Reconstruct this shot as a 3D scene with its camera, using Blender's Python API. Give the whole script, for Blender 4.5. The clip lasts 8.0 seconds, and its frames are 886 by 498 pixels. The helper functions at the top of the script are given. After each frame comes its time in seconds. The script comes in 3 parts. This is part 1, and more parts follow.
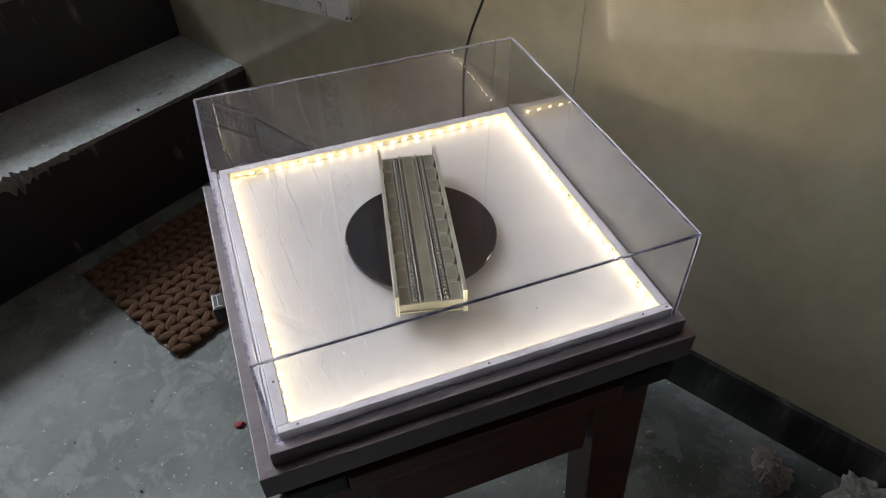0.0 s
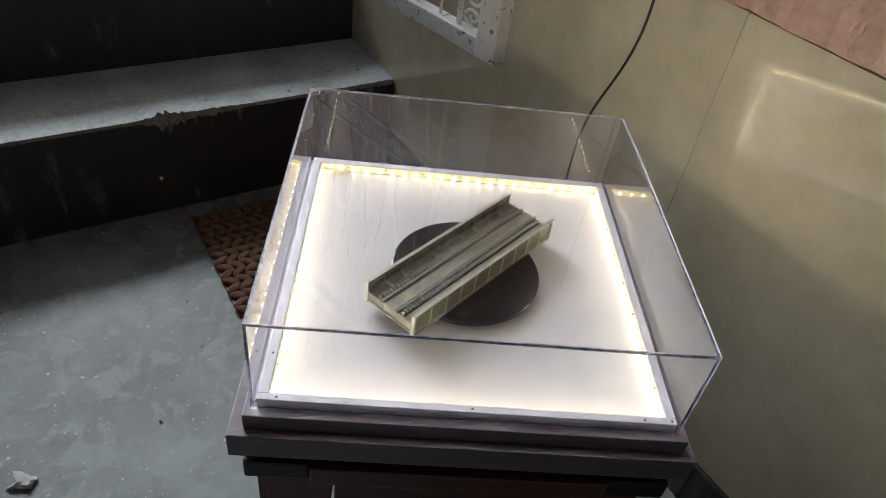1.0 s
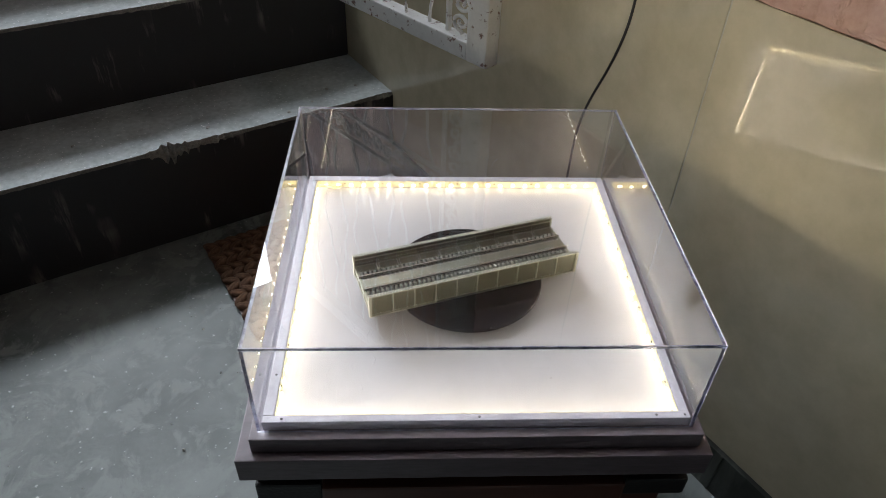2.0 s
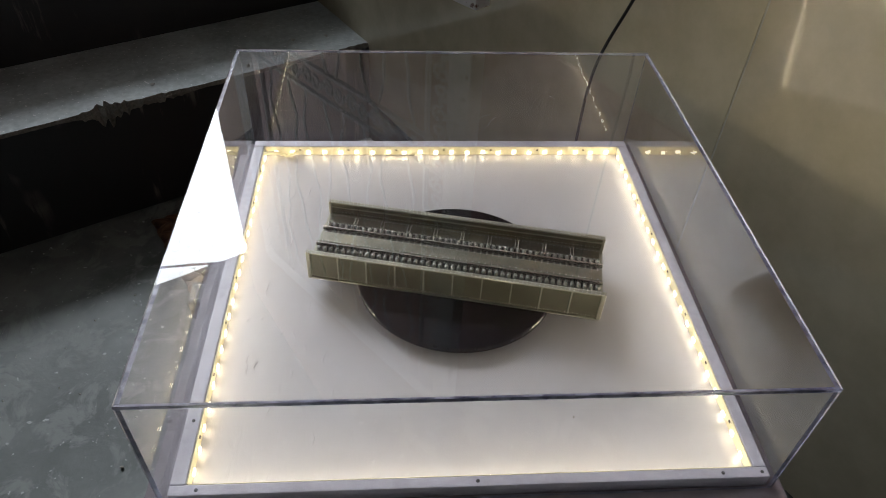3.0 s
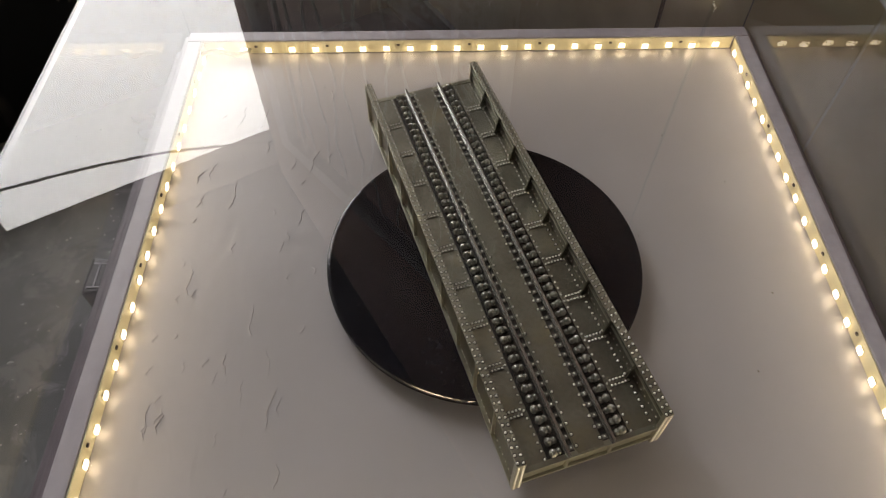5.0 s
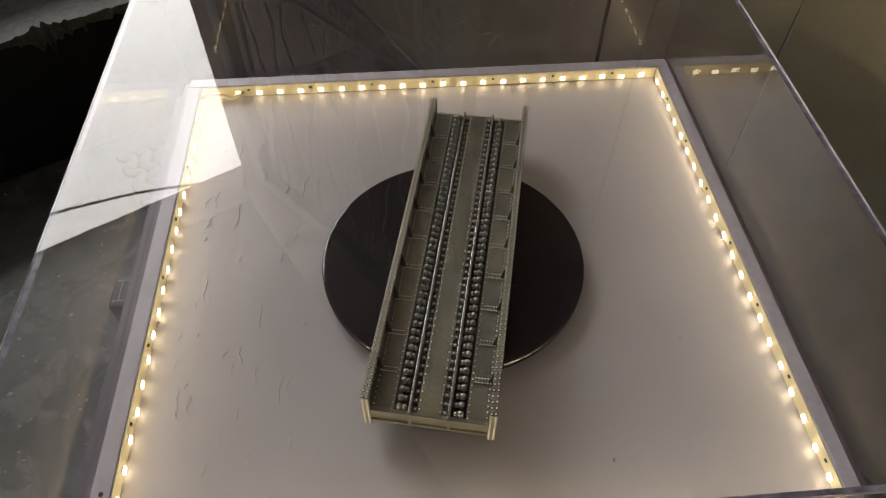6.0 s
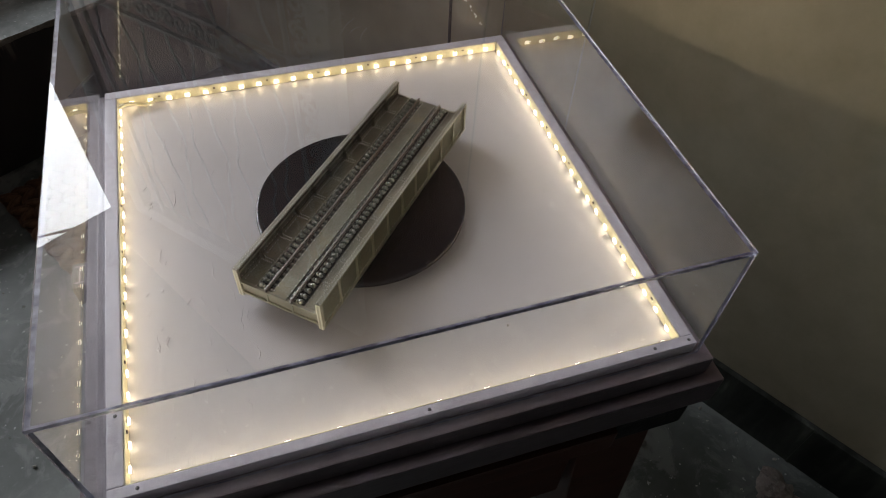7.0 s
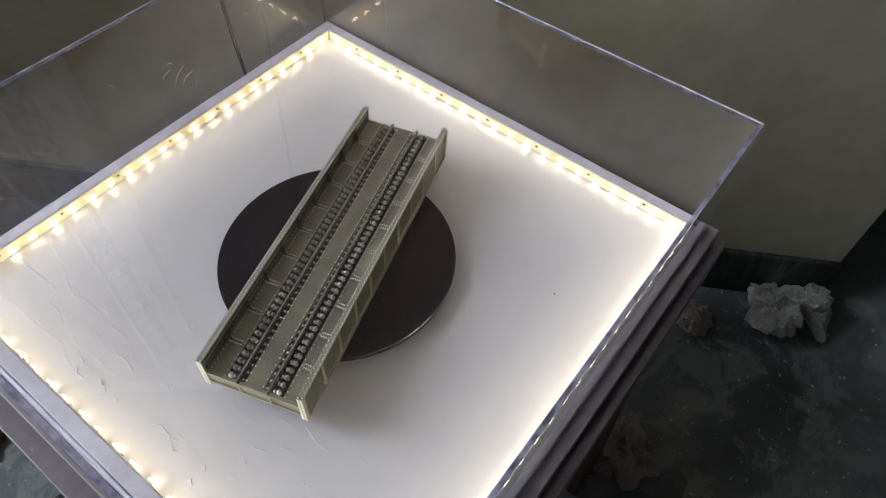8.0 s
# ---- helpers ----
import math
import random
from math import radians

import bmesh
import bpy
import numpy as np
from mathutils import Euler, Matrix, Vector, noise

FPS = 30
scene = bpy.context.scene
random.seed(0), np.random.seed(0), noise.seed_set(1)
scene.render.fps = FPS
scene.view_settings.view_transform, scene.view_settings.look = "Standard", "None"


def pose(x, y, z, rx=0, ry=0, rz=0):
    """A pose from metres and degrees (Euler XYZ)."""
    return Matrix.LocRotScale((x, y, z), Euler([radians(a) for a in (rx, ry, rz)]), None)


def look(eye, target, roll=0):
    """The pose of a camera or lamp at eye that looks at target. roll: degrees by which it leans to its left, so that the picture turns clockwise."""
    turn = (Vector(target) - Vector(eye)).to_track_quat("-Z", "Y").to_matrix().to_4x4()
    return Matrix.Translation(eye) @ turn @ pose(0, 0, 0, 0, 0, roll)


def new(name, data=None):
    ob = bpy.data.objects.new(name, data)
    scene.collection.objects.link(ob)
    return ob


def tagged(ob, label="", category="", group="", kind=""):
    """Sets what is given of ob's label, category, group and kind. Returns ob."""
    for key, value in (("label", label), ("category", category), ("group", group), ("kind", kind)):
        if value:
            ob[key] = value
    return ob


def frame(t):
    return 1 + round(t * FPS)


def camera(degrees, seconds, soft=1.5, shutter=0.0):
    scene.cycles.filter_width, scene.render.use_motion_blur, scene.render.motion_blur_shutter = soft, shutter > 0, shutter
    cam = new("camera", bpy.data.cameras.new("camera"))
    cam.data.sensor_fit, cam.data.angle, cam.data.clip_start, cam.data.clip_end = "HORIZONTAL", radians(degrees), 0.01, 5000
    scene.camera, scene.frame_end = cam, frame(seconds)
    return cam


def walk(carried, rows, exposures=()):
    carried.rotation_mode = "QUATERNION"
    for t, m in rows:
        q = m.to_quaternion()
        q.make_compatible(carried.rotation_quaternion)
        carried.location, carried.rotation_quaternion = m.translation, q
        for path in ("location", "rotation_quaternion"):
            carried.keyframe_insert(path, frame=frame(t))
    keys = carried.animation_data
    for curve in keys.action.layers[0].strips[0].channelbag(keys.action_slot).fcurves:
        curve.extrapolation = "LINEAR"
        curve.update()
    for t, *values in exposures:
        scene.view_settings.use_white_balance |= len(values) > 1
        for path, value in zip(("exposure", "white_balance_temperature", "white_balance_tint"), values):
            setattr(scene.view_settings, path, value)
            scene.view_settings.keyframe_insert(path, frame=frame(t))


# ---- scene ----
cam = camera(65.7, 8.0, soft=0.75)
PATH = [
    (0, (-0.169, -0.542, 1.028), (0.319, 0.816, -0.357), -1.1),
    (0.5, (-0.162, -0.568, 1.035), (0.276, 0.843, -0.314), 2.2),
    (0.6, (-0.154, -0.569, 1.033), (0.234, 0.89, -0.278), 4.2),
    (0.7, (-0.131, -0.574, 1.029), (0.197, 0.938, -0.238), 7.5),
    (0.8, (-0.116, -0.576, 1.026), (0.168, 0.942, -0.245), 9.5),
    (1, (-0.091, -0.579, 1.031), (0.071, 0.938, -0.262), 8.6),
    (1.2, (-0.078, -0.581, 1.034), (0.057, 0.948, -0.248), 5.7),
    (2.3, (-0.051, -0.566, 1.025), (0.043, 0.967, -0.257), 2.2),
    (2.5, (-0.041, -0.534, 0.997), (0.128, 0.995, -0.281), 5.2),
    (2.7, (-0.044, -0.488, 0.959), (0.156, 0.996, -0.366), 6.4),
    (3, (-0.052, -0.416, 0.924), (0.085, 1.046, -0.434), 3.1),
    (3.5, (-0.061, -0.342, 0.874), (0.127, 1.021, -0.578), 4.1),
    (4, (-0.039, -0.275, 0.85), (0.04, 1.043, -0.653), 1.3),
    (4.5, (-0.028, -0.228, 0.82), (0.005, 1.026, -0.738), 0.6),
    (4.7, (-0.027, -0.216, 0.812), (-0.01, 0.989, -0.784), 0.1),
    (5.8, (-0.025, -0.232, 0.84), (0.039, 0.934, -0.783), -0.3),
    (6, (-0.029, -0.274, 0.862), (0.073, 0.973, -0.698), 0.3),
    (6.5, (-0.063, -0.353, 0.901), (0.288, 0.882, -0.633), 4.7),
    (7, (-0.068, -0.388, 0.917), (0.372, 0.823, -0.613), 3.3),
    (7.5, (-0.114, -0.325, 0.907), (0.519, 0.758, -0.65), 0.7),
    (7.7, (-0.161, -0.271, 0.901), (0.645, 0.642, -0.685), 2.0),
    (7.8, (-0.175, -0.255, 0.902), (0.708, 0.576, -0.689), 3.0),
    (8, (-0.193, -0.23, 0.909), (0.786, 0.468, -0.689), 2.9),
]

# ---------------- light and exposure ----------------
EXPOSURES = [(0.0, -0.47, 6450, 11), (1.2, -0.32, 6350, 11), (2.5, -0.37, 6250, 11), (3.0, -0.94, 6350, 11), (3.5, -1.31, 6700, 13), (4.5, -1.66, 7150, 15), (5.8, -1.78, 7350, 16), (6.2, -1.63, 7250, 15), (6.5, -1.34, 6850, 14), (7.0, -1.29, 6650, 13), (7.5, -1.09, 6350, 12), (8.0, -0.69, 6050, 11)]
walk(cam, [(t, look(eye, target, roll)) for t, eye, target, roll in PATH], EXPOSURES)

ROOM = pose(0, 0, 0, 0, 0, 30)      # the room is turned against the display case
DECK = 0.51                         # top of the case's inner frame
PANEL = 0.499                       # white panel inside it
WALL_U = 0.397                      # face of the tiled wall in the room's own axes
LANDING_W = 2.15

world = bpy.data.worlds.new("world")
scene.world = world
world.use_nodes = True
wn = world.node_tree.nodes
sky = wn.new("ShaderNodeTexSky")
sky.sky_type = "NISHITA"
sky.sun_disc = False
sky.sun_elevation, sky.sun_rotation = radians(40), radians(120)
wn["Background"].inputs[1].default_value = 0.1
world.node_tree.links.new(sky.outputs[0], wn["Background"].inputs[0])

# daylight that falls in through the opening at the head of the stairs
day = bpy.data.lights.new("stairhead_daylight", "AREA")
day.shape, day.size, day.size_y, day.energy, day.color = "RECTANGLE", 2.93, 3.4, 765.0, (0.9, 0.96, 1.0)
lamp = new("stairhead_daylight", day)
lamp.matrix_world = ROOM @ look((-0.185, 5.48, 3.95), (-0.185, 0.0, 3.95))


# ---------------- material helpers ----------------
def mat(name, base, rough=0.5, metal=0.0, spec=0.5):
    m = bpy.data.materials.new(name)
    m.use_nodes = True
    b = m.node_tree.nodes["Principled BSDF"]
    b.inputs["Base Color"].default_value = (*base, 1)
    b.inputs["Roughness"].default_value = rough
    b.inputs["Metallic"].default_value = metal
    b.inputs["Specular IOR Level"].default_value = spec
    return m


def nd(m, kind, **values):
    n = m.node_tree.nodes.new(kind)
    for key, v in values.items():
        n.inputs[key.replace("_", " ")].default_value = v
    return n


def wire_up(m, a, b):
    m.node_tree.links.new(a, b)


def coords(m, scale=(1, 1, 1)):
    tc, mp = nd(m, "ShaderNodeTexCoord"), nd(m, "ShaderNodeMapping")
    mp.inputs["Scale"].default_value = scale
    wire_up(m, tc.outputs["Object"], mp.inputs["Vector"])
    return mp.outputs[0]


def ramp(m, src, stops):
    r = nd(m, "ShaderNodeValToRGB")
    e = r.color_ramp.elements
    while len(e) < len(stops):
        e.new(0.5)
    for el, (p, c) in zip(e, stops):
        el.position, el.color = p, (*c, 1) if len(c) == 3 else c
    wire_up(m, src, r.inputs[0])
    return r.outputs[0]


def noise_tex(m, vec, scale, detail=4, rough=0.55, distortion=0.0):
    n = nd(m, "ShaderNodeTexNoise", Scale=scale, Detail=detail, Roughness=rough, Distortion=distortion)
    wire_up(m, vec, n.inputs["Vector"])
    return n.outputs[0]


def blend(m, fac, a, b, mode="MIX"):
    x = nd(m, "ShaderNodeMix")
    x.data_type, x.blend_type = "RGBA", mode
    for src, sock in ((fac, x.inputs[0]), (a, x.inputs[6]), (b, x.inputs[7])):
        if hasattr(src, "links"):
            wire_up(m, src, sock)
        elif isinstance(src, tuple):
            sock.default_value = (*src, 1)
        else:
            sock.default_value = src
    return x.outputs[2]


def bsdf(m):
    return m.node_tree.nodes["Principled BSDF"]


def set_color(m, out):
    wire_up(m, out, bsdf(m).inputs["Base Color"])


def set_rough(m, out, lo, hi):
    r = nd(m, "ShaderNodeMapRange")
    r.inputs["To Min"].default_value, r.inputs["To Max"].default_value = lo, hi
    wire_up(m, out, r.inputs[0])
    wire_up(m, r.outputs[0], bsdf(m).inputs["Roughness"])


def bump(m, out, strength=0.3, dist=0.002):
    b = nd(m, "ShaderNodeBump", Strength=strength, Distance=dist)
    prev = bsdf(m).inputs["Normal"]
    if prev.links:
        wire_up(m, prev.links[0].from_socket, b.inputs["Normal"])
    wire_up(m, out, b.inputs["Height"])
    wire_up(m, b.outputs[0], prev)


def mottled(name, a, b, scale, rough=(0.4, 0.7), bump_amount=0.3, dist=0.002, metal=0.0, stretch=(1, 1, 1), spec=0.5):
    m = mat(name, a, 0.5, metal, spec)
    v = coords(m, stretch)
    big, small = noise_tex(m, v, scale, 5), noise_tex(m, v, scale * 9, 5)
    mixed = blend(m, 0.4, big, small)
    set_color(m, ramp(m, mixed, [(0.36, a), (0.64, b)]))
    set_rough(m, big, *rough)
    bump(m, small, bump_amount, dist)
    return m


# ---------------- materials ----------------
M_FLOOR = mat("stained_cement", (0.2, 0.22, 0.21))
v = coords(M_FLOOR)
n1, n2, n3 = noise_tex(M_FLOOR, v, 3.2, 6, 0.62), noise_tex(M_FLOOR, v, 14, 8, 0.7, 0.6), noise_tex(M_FLOOR, v, 95, 3)
c = ramp(M_FLOOR, n1, [(0.34, (0.085, 0.10, 0.093)), (0.48, (0.17, 0.19, 0.182)), (0.64, (0.32, 0.345, 0.335))])
c = blend(M_FLOOR, ramp(M_FLOOR, n2, [(0.50, (0.0, 0.0, 0.0)), (0.58, (0.8, 0.8, 0.8))]), c, (0.34, 0.365, 0.355))
c = blend(M_FLOOR, ramp(M_FLOOR, n3, [(0.67, (0.0, 0.0, 0.0)), (0.69, (0.95, 0.95, 0.95))]), c, (0.70, 0.72, 0.72))
set_color(M_FLOOR, c)
set_rough(M_FLOOR, n2, 0.3, 0.62)
bump(M_FLOOR, n3, 0.2, 0.0015)
bump(M_FLOOR, n2, 0.25, 0.003)

M_TREAD = mottled("worn_cement_tread", (0.36, 0.39, 0.39), (0.64, 0.68, 0.68), 9, (0.35, 0.7), 0.4, 0.003)
specks = ramp(M_TREAD, noise_tex(M_TREAD, coords(M_TREAD), 130, 2), [(0.66, (0, 0, 0)), (0.69, (1, 1, 1))])
set_color(M_TREAD, blend(M_TREAD, specks, bsdf(M_TREAD).inputs["Base Color"].links[0].from_socket, (0.82, 0.82, 0.82)))
M_RISER = mat("black_painted_riser", (0.014, 0.013, 0.014), 0.5)
v = coords(M_RISER, (1, 1, 0.12))
n1, n2 = noise_tex(M_RISER, v, 26, 6, 0.65), noise_tex(M_RISER, coords(M_RISER), 4, 3)
drip = blend(M_RISER, 1.0, ramp(M_RISER, n1, [(0.56, (0, 0, 0)), (0.63, (1, 1, 1))]), ramp(M_RISER, n2, [(0.52, (0, 0, 0)), (0.60, (0.7, 0.7, 0.7))]), "MULTIPLY")
set_color(M_RISER, blend(M_RISER, drip, (0.042, 0.039, 0.041), (0.30, 0.26, 0.235)))
set_rough(M_RISER, n2, 0.35, 0.6)
bump(M_RISER, noise_tex(M_RISER, coords(M_RISER), 45, 4), 0.35, 0.002)
M_RUBBLE = mottled("broken_concrete", (0.16, 0.15, 0.13), (0.36, 0.33, 0.29), 30, (0.8, 0.95), 0.8, 0.004)

M_TILE = mat("polished_beige_tile", (0.45, 0.41, 0.31), 0.0, 0.0, 1.0)
bsdf(M_TILE).inputs["IOR"].default_value = 1.55
v = coords(M_TILE)
n1, n2 = noise_tex(M_TILE, v, 2.4, 5, 0.6, 0.8), noise_tex(M_TILE, v, 22, 5, 0.6)
set_color(M_TILE, blend(M_TILE, 0.3, ramp(M_TILE, n1, [(0.3, (0.47, 0.41, 0.29)), (0.7, (0.62, 0.55, 0.405))]), ramp(M_TILE, n2, [(0.35, (0.42, 0.37, 0.26)), (0.65, (0.65, 0.58, 0.44))])))
M_GROUT = mottled("pale_grout", (0.42, 0.40, 0.34), (0.5, 0.48, 0.42), 60, (0.8, 0.9), 0.2)
M_PLASTER = mottled("pink_plaster", (0.42, 0.25, 0.20), (0.56, 0.37, 0.31), 11, (0.8, 0.95), 0.35, 0.004)
v = coords(M_PLASTER)
bump(M_PLASTER, ramp(M_PLASTER, noise_tex(M_PLASTER, v, 26, 4, 0.6, 0.5), [(0.55, (0, 0, 0)), (0.72, (1, 1, 1))]), 0.5, 0.004)
# greys of the enclosing walls, chosen for how much daylight they bounce
M_WALL = mottled("dark_low_bounce_wall", (0.055, 0.053, 0.05), (0.085, 0.082, 0.076), 5, (0.8, 0.95), 0.4, 0.003)
M_PALE = mottled("mid_bounce_wall", (0.28, 0.28, 0.27), (0.36, 0.36, 0.35), 4, (0.8, 0.95), 0.4, 0.003)
M_SKIRT = mat("dark_skirting", (0.05, 0.055, 0.05), 0.35)
v = coords(M_SKIRT, (1, 1, 0.2))
n1, n2 = noise_tex(M_SKIRT, v, 22, 5, 0.6, 0.4), noise_tex(M_SKIRT, coords(M_SKIRT), 70, 4)
set_color(M_SKIRT, ramp(M_SKIRT, n1, [(0.45, (0.028, 0.03, 0.027)), (0.62, (0.075, 0.082, 0.072)), (0.68, (0.17, 0.175, 0.16))]))
set_rough(M_SKIRT, n2, 0.3, 0.6)
bump(M_SKIRT, n2, 0.3, 0.002)

M_WHITE = mat("white_painted_board", (0.78, 0.76, 0.755), 0.32)
v = coords(M_WHITE, (1, 0.12, 1))
n1 = noise_tex(M_WHITE, v, 60, 5, 0.6)
n2 = noise_tex(M_WHITE, coords(M_WHITE), 5, 4)
n3 = noise_tex(M_WHITE, coords(M_WHITE, (1, 0.06, 1)), 34, 2, 0.4)
set_color(M_WHITE, ramp(M_WHITE, n2, [(0.3, (0.40, 0.385, 0.393)), (0.7, (0.465, 0.448, 0.457))]))
set_rough(M_WHITE, n2, 0.26, 0.36)
bump(M_WHITE, n1, 0.05, 0.0005)
# crinkled paint along one side of the panel
tc, sep = nd(M_WHITE, "ShaderNodeTexCoord"), nd(M_WHITE, "ShaderNodeSeparateXYZ")
wire_up(M_WHITE, tc.outputs["Object"], sep.inputs[0])
side = nd(M_WHITE, "ShaderNodeMapRange", From_Min=-0.06, From_Max=-0.15)
wire_up(M_WHITE, sep.outputs[0], side.inputs[0])
crinkle = ramp(M_WHITE, noise_tex(M_WHITE, coords(M_WHITE, (1, 0.3, 1)), 95, 3, 0.5, 1.2), [(0.45, (0, 0, 0)), (0.68, (1, 1, 1))])
bump(M_WHITE, blend(M_WHITE, 1.0, crinkle, side.outputs[0], "MULTIPLY"), 0.24, 0.0004)
bump(M_WHITE, ramp(M_WHITE, n3, [(0.69, (0, 0, 0)), (0.72, (1, 1, 1))]), 0.22, 0.0005)
M_FRAME = mottled("white_enamel_wood", (0.37, 0.34, 0.375), (0.48, 0.45, 0.485), 24, (0.25, 0.5), 0.35, 0.0012, stretch=(1, 1, 2))
M_PLINTH = mottled("mauve_enamel_wood", (0.15, 0.118, 0.132), (0.24, 0.196, 0.215), 16, (0.3, 0.5), 0.3, 0.0012, stretch=(0.4, 1, 2))
M_BLACKPAD = mottled("black_painted_batten", (0.008, 0.007, 0.008), (0.02, 0.017, 0.017), 30, (0.35, 0.6), 0.3)
M_STOOL = mat("brown_varnished_wood", (0.12, 0.045, 0.03), 0.35)
v = coords(M_STOOL, (0.15, 1, 1))
n1, n2 = noise_tex(M_STOOL, v, 60, 6, 0.6, 0.5), noise_tex(M_STOOL, coords(M_STOOL), 7, 4)
set_color(M_STOOL, blend(M_STOOL, 0.5, ramp(M_STOOL, n1, [(0.35, (0.085, 0.028, 0.018)), (0.65, (0.17, 0.065, 0.042))]), ramp(M_STOOL, n2, [(0.3, (0.09, 0.03, 0.02)), (0.7, (0.16, 0.06, 0.04))])))
set_rough(M_STOOL, n2, 0.28, 0.5)
bump(M_STOOL, n1, 0.15, 0.001)
M_RAWWOOD = mottled("raw_pale_wood", (0.36, 0.22, 0.09), (0.50, 0.33, 0.15), 40, (0.6, 0.8), 0.3, stretch=(1, 1, 0.2))

M_ACRYLIC = bpy.data.materials.new("clear_acrylic")
M_ACRYLIC.use_nodes = True
b = bsdf(M_ACRYLIC)
b.inputs["Base Color"].default_value = (0.985, 0.985, 1, 1)
b.inputs["Roughness"].default_value = 0.0
b.inputs["IOR"].default_value = 1.49
b.inputs["Transmission Weight"].default_value = 1.0
M_EDGE = mat("acrylic_sawn_edge", (0.42, 0.41, 0.56), 0.3)
bsdf(M_EDGE).inputs["Transmission Weight"].default_value = 0.55
v = coords(M_EDGE)
n1 = noise_tex(M_EDGE, v, 120, 4)
set_color(M_EDGE, ramp(M_EDGE, n1, [(0.35, (0.05, 0.05, 0.11)), (0.65, (0.32, 0.32, 0.45))]))

M_TAPE = mottled("cream_led_tape", (0.58, 0.52, 0.33), (0.70, 0.64, 0.44), 50, (0.4, 0.6), 0.1)
M_LED = mat("lit_led", (1, 0.9, 0.7), 0.4)
bsdf(M_LED).inputs["Emission Color"].default_value = (1.0, 0.875, 0.62, 1)
bsdf(M_LED).inputs["Emission Strength"].default_value = 405.0
M_RESISTOR = mat("dark_chip", (0.04, 0.03, 0.03), 0.4)

M_DISC = mottled("black_gloss_plastic", (0.006, 0.006, 0.009), (0.011, 0.011, 0.015), 30, (0.08, 0.14), 0.02, 0.0005, spec=0.4)
M_PEWTER = mat("aged_nickel", (0.5, 0.5, 0.42), 0.3, 0.85)
v = coords(M_PEWTER)
n1, n2 = noise_tex(M_PEWTER, v, 70, 5, 0.6), noise_tex(M_PEWTER, v, 600, 3)
set_color(M_PEWTER, ramp(M_PEWTER, n1, [(0.2, (0.33, 0.325, 0.255)), (0.8, (0.45, 0.44, 0.355))]))
set_rough(M_PEWTER, n1, 0.24, 0.40)
bump(M_PEWTER, n2, 0.08, 0.0003)
# webs and gussets, darker than the flanges
M_WEB = mottled("dark_web_metal", (0.105, 0.105, 0.072), (0.16, 0.158, 0.112), 60, (0.26, 0.36), 0.1, 0.0003, metal=0.85)
M_DECK = mottled("dull_deck_metal", (0.25, 0.245, 0.195), (0.36, 0.35, 0.285), 60, (0.26, 0.42), 0.15, 0.0003, metal=0.9)
v = coords(M_DECK)
wear = ramp(M_DECK, noise_tex(M_DECK, v, 28, 4, 0.6), [(0.58, (0, 0, 0)), (0.74, (0.55, 0.55, 0.55))])
set_color(M_DECK, blend(M_DECK, wear, bsdf(M_DECK).inputs["Base Color"].links[0].from_socket, (0.42, 0.36, 0.22)))
# near-white rivet colour stands in for LED glints on the domes
M_RIVET = mat("glint_pale_rivet", (0.86, 0.85, 0.76), 0.25, 0.1)
# dark ring painted round each rivet as contact shade, setting it off
M_RIVET_SHADE = mat("rivet_shade_ring", (0.035, 0.034, 0.028), 0.6)
M_RAIL = mat("bright_rail_metal", (0.62, 0.62, 0.58), 0.25, 1.0)
M_CHAIR = mottled("dark_cast_metal", (0.34, 0.34, 0.30), (0.52, 0.52, 0.46), 300, (0.18, 0.3), 0.2, 0.0003, metal=0.6)
M_BED = mat("blackened_track_bed", (0.025, 0.025, 0.023), 0.4, 0.3)

M_GRILLE = mottled("chipped_white_iron", (0.74, 0.73, 0.72), (0.84, 0.83, 0.82), 18, (0.4, 0.6), 0.4, 0.002)
v = coords(M_GRILLE)
chips = ramp(M_GRILLE, noise_tex(M_GRILLE, v, 55, 6, 0.7), [(0.58, (0, 0, 0)), (0.63, (1, 1, 1))])
old = bsdf(M_GRILLE).inputs["Base Color"].links[0].from_socket
set_color(M_GRILLE, blend(M_GRILLE, chips, old, (0.22, 0.13, 0.11)))
M_CABLE = mat("black_rubber_cable", (0.012, 0.011, 0.012), 0.4)
M_COIR = mottled("brown_coir", (0.085, 0.04, 0.022), (0.33, 0.18, 0.105), 40, (0.8, 0.95), 0.8, 0.003, stretch=(1, 4, 1))
M_STONE = mottled("pale_rubble_stone", (0.42, 0.40, 0.36), (0.62, 0.60, 0.56), 35, (0.8, 0.95), 0.9, 0.005)
M_BRICK = mottled("pink_brick_rubble", (0.42, 0.34, 0.31), (0.62, 0.55, 0.51), 28, (0.8, 0.95), 0.9, 0.005)
M_PAPER = mottled("crumpled_paper", (0.62, 0.62, 0.58), (0.74, 0.74, 0.70), 30, (0.7, 0.9), 0.4)
M_REDPAPER = mat("red_scrap", (0.45, 0.06, 0.08), 0.6)
M_CHROME = mat("nickel_jack", (0.7, 0.7, 0.7), 0.2, 1.0)
M_BLACKPLASTIC = mat("black_plug_plastic", (0.02, 0.018, 0.018), 0.35)


# ---------------- mesh helpers ----------------
def finish(bm, name, *mats):
    bmesh.ops.recalc_face_normals(bm, faces=bm.faces)
    me = bpy.data.meshes.new(name)
    bm.to_mesh(me)
    bm.free()
    for m in mats:
        me.materials.append(m)
    return me


